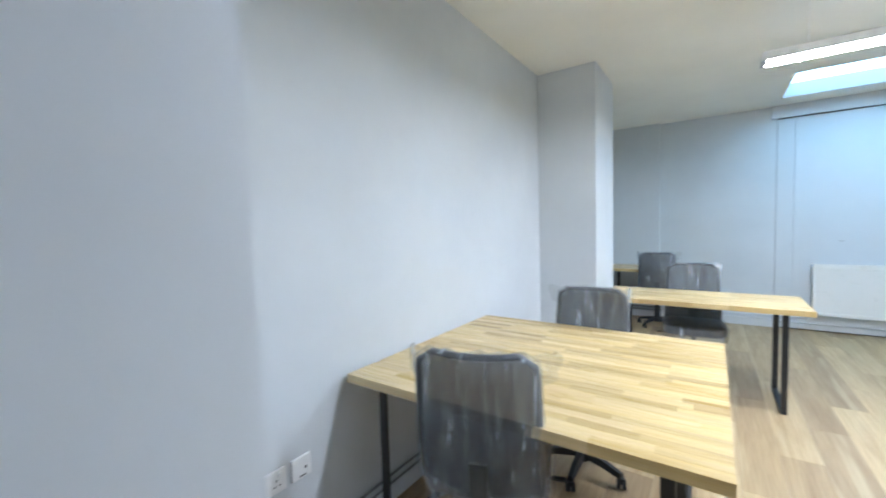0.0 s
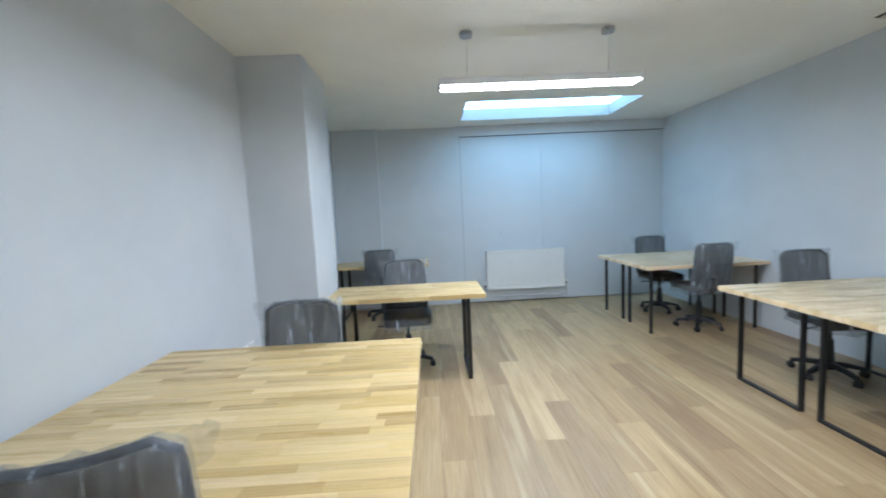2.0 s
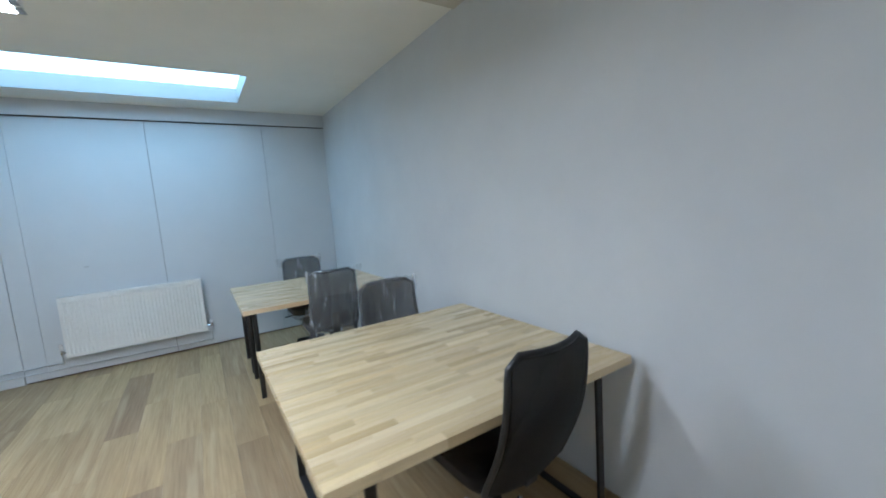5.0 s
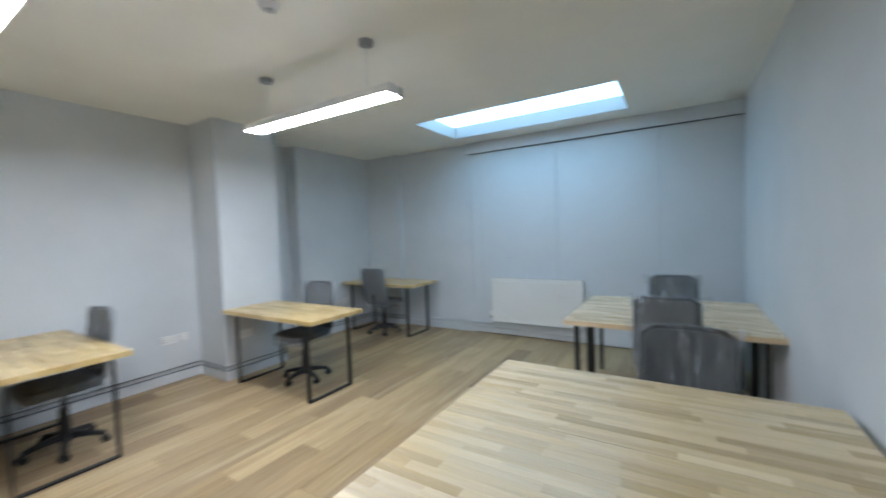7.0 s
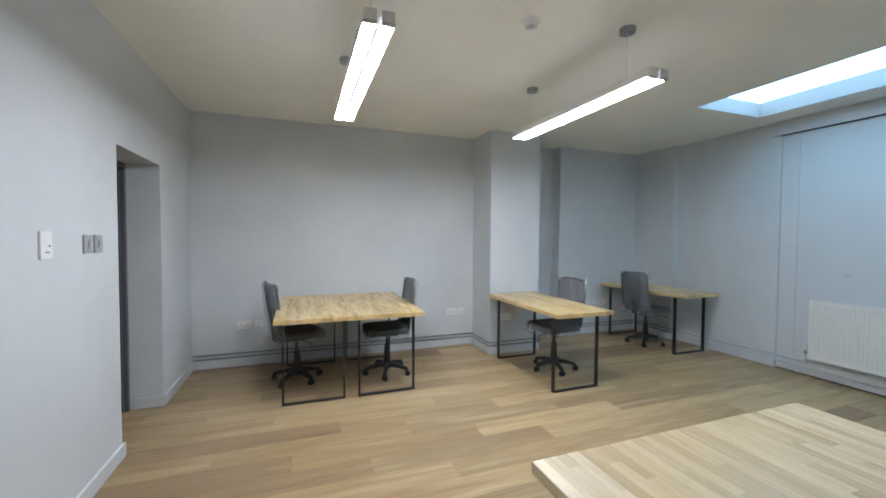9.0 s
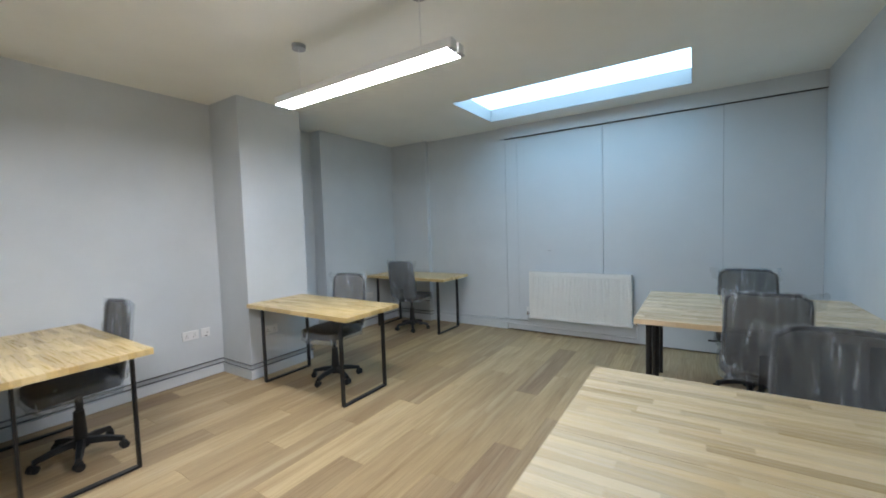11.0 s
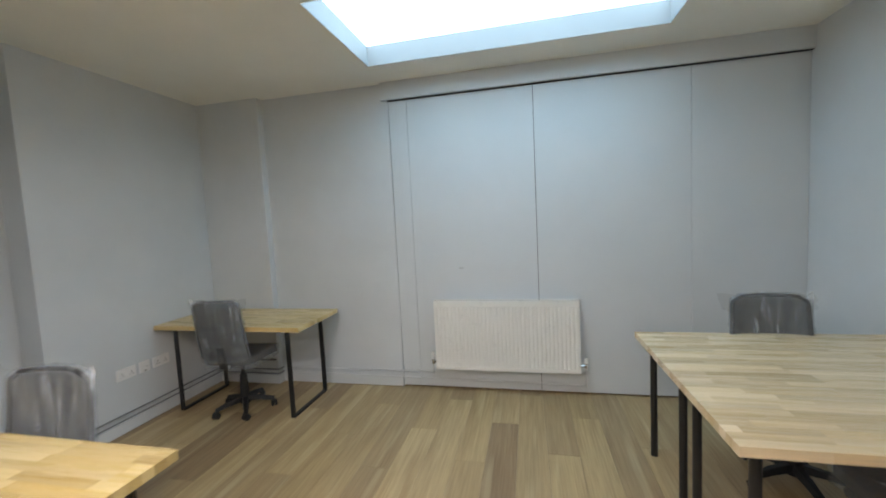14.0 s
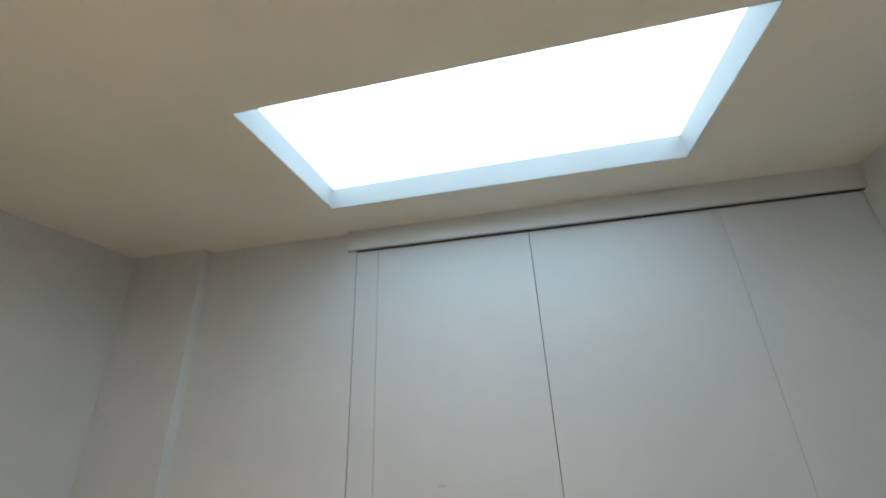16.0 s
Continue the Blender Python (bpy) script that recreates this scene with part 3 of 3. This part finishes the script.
def office_chair(label, seed, wrapped=True, chrome=False):
    ch = tagged(new("office_chair"), label, "chair", "office chairs at the desks")
    metal = M_CHROME if chrome else M_NYLON
    bm = bmesh.new()
    rod(bm, (0, 0, 0.06), (0, 0, 0.115), 0.042, 0.034, seg=18)
    for i in range(5):
        a = math.tau * i / 5 + 0.3
        c, s = math.cos(a), math.sin(a)
        steps = [(0.03, 0.100, 0.052, 0.040), (0.13, 0.090, 0.044, 0.034), (0.228, 0.068, 0.034, 0.026)]
        rings = []
        for r, z, w, h in steps:
            rings.append([bm.verts.new((c * r - s * k * w / 2, s * r + c * k * w / 2, z + q * h / 2)) for k, q in ((-1, -1), (1, -1), (0.6, 1), (-0.6, 1))])
        for p, q in zip(rings, rings[1:]):
            for k in range(4):
                bm.faces.new((p[k], p[(k + 1) % 4], q[(k + 1) % 4], q[k]))
        bm.faces.new(rings[-1])
        bm.faces.new(rings[0][::-1])
    finish("star_base", bm, metal, ch)
    bm = bmesh.new()
    rod(bm, (0, 0, 0.024), (0, 0, 0.055), 0.008, seg=8)
    for y in (-0.013, 0.013):
        rod(bm, (0, y - 0.009, 0.025), (0, y + 0.009, 0.025), 0.025, seg=16)
    box_in(bm, (0.03, 0.03, 0.018), Matrix.Translation((0.004, 0, 0.047)))
    wheel = finish("caster", bm, M_NYLON, ch)
    for i in range(5):
        a = math.tau * i / 5 + 0.3
        w = wheel if i == 0 else new("caster", wheel.data)
        w.parent = ch
        w.matrix_basis = Matrix.Translation((0.226 * math.cos(a), 0.226 * math.sin(a), 0)) @ Matrix.Rotation(a * 2.3 + seed, 4, "Z")
    bm = bmesh.new()
    rod(bm, (0, 0, 0.1155), (0, 0, 0.30), 0.037, 0.028, seg=18)
    rod(bm, (0, 0, 0.30), (0, 0, 0.405), 0.016, seg=14)
    finish("gas_column", bm, M_NYLON, ch)
    bm = bmesh.new()
    box_in(bm, (0.16, 0.2, 0.03), Matrix.Translation((0, 0, 0.42)))
    rod(bm, (0.05, 0.02, 0.418), (0.24, 0.05, 0.408), 0.006, seg=8)
    box_in(bm, (0.05, 0.02, 0.012), Matrix.Translation((0.25, 0.052, 0.407)))
    for p, q in (((0, -0.08, 0.415), (0, -0.215, 0.43)), ((0, -0.215, 0.43), (0, -0.236, 0.60))):
        m = Matrix.Translation((Vector(p) + Vector(q)) / 2) @ (Vector(q) - Vector(p)).to_track_quat("Z", "Y").to_matrix().to_4x4()
        box_in(bm, (0.06, 0.014, (Vector(q) - Vector(p)).length + 0.01), m)
    bmesh.ops.bevel(bm, geom=[e for e in bm.edges if e.calc_length() > 0.012], offset=0.002, segments=1, affect="EDGES")
    finish("mechanism", bm, M_NYLON, ch)
    cushion("seat", M_BLACKMESH if chrome else M_SEAT, ch, 0.44, 0.43, 0.075, (0, 0.02, 0.475))
    cloth = M_BLACKMESH if chrome else M_MESH
    lean = 0.08 if chrome else 0.0
    back_shell("backrest", cloth, ch, 0.014, lean=lean)
    loop = [back_point(-1, v / 16, 0, lean) for v in range(17)] + [back_point(u / 6, 1, 0, lean) for u in range(-5, 6)] + [back_point(1, 1 - v / 16, 0, lean) for v in range(17)]
    loop += [back_point(-u / 6, 0) for u in range(-5, 6)] + [back_point(-1, 0)]
    tube("back_frame", loop, 0.011, M_NYLON, ch)
    if wrapped:
        back_shell("plastic_cover", M_WRAP, ch, 0.055, 0.016, 0.012, seed)
        cushion("plastic_seat_cover", M_WRAP, ch, 0.465, 0.455, 0.095, (0, 0.02, 0.47), 0.012, seed, 0.03)
        # loose ends of the film at the top corners
        for side, size in ((1, 0.075), (-1, 0.035)):
            bm = bmesh.new()
            rows = []
            for j in range(7):
                v = 0.80 + 0.19 * j / 6
                row = []
                for i in range(6):
                    p = back_point(side, v, 0.012)
                    q = i / 5
                    p.x += side * q * size * (0.5 + 0.5 * j / 6)
                    p += 0.018 * q * noise.noise_vector(Vector((seed + i * 0.9, j * 0.8, side)))
                    p.z += 0.02 * q
                    row.append(bm.verts.new(p))
                rows.append(row)
            for a, b in zip(rows, rows[1:]):
                for i in range(5):
                    bm.faces.new((a[i], a[i + 1], b[i + 1], b[i]))
            finish("loose_film", bm, M_WRAP, ch, True)
    return ch


LW = "grey mesh office chair still wrapped in clear plastic"
first = office_chair(LW, 3)
first.matrix_basis = pose(0.63, -5.0, 0, 0, 0, 18)
second = office_chair(LW, 11)
second.matrix_basis = pose(0.73, -4.12, 0, 0, 0, 181)
copy_thing(first, pose(1.19, -2.385, 0, 0, 0, 185))
copy_thing(second, pose(0.73, -0.575, 0, 0, 0, 4))
copy_thing(first, pose(4.445, -1.755, 0, 0, 0, -2))
copy_thing(second, pose(4.455, -0.975, 0, 0, 0, 179))
copy_thing(first, pose(4.545, -3.11, 0, 0, 0, 179))
black = office_chair("black mesh office chair with a chrome star base", 5, wrapped=False, chrome=True)
black.matrix_basis = pose(4.43, -4.07, 0, 0, 0, 2)

# ---- floor: laminate boards over a base ----
floor = structure(solid("floor", [(-T, W + T, -8.8, T, -0.2, -0.008)], M_DARK), "oak laminate floor of long staggered boards", "floor")
PW, PL = 0.192, 1.285
PLANK = bpy.data.meshes.new("plank")
bm = bmesh.new()
bmesh.ops.create_cube(bm, size=1, matrix=Matrix.Diagonal((PW - 0.0007, PL - 0.0007, 0.012, 1)))
bmesh.ops.bevel(bm, geom=[e for e in bm.edges if all(v.co.z > 0 for v in e.verts)], offset=0.0008, segments=1, affect="EDGES")
bm.to_mesh(PLANK)
bm.free()
PLANK.materials.append(M_FLOOR)
rnd = random.Random(21)
for i in range(int((W + 0.1) / PW) + 2):
    x = -0.08 + (i + 0.5) * PW
    y = 0.03 - PL / 2 + (i * 0.37 % 1.0) * PL
    while y > -D - 0.4 - PL / 2:
        a, b = max(y - PL / 2, -D - 0.39), min(y + PL / 2, 0.026)
        if x - PW / 2 < W + 0.02 and b - a > 0.03:
            pl = new("plank", PLANK)
            pl.parent = floor
            pl.location = (x, (a + b) / 2, -0.006 + rnd.uniform(-0.0002, 0.0002))
            pl.scale = (1, (b - a) / PL, 1)
        y -= PL
structure(solid("corridor_floor", [(-T, W, -8.8, -D - 0.392, -0.006, -0.002)], M_CORR_SHADE), "corridor floor, darkness put in its paint", "floor")
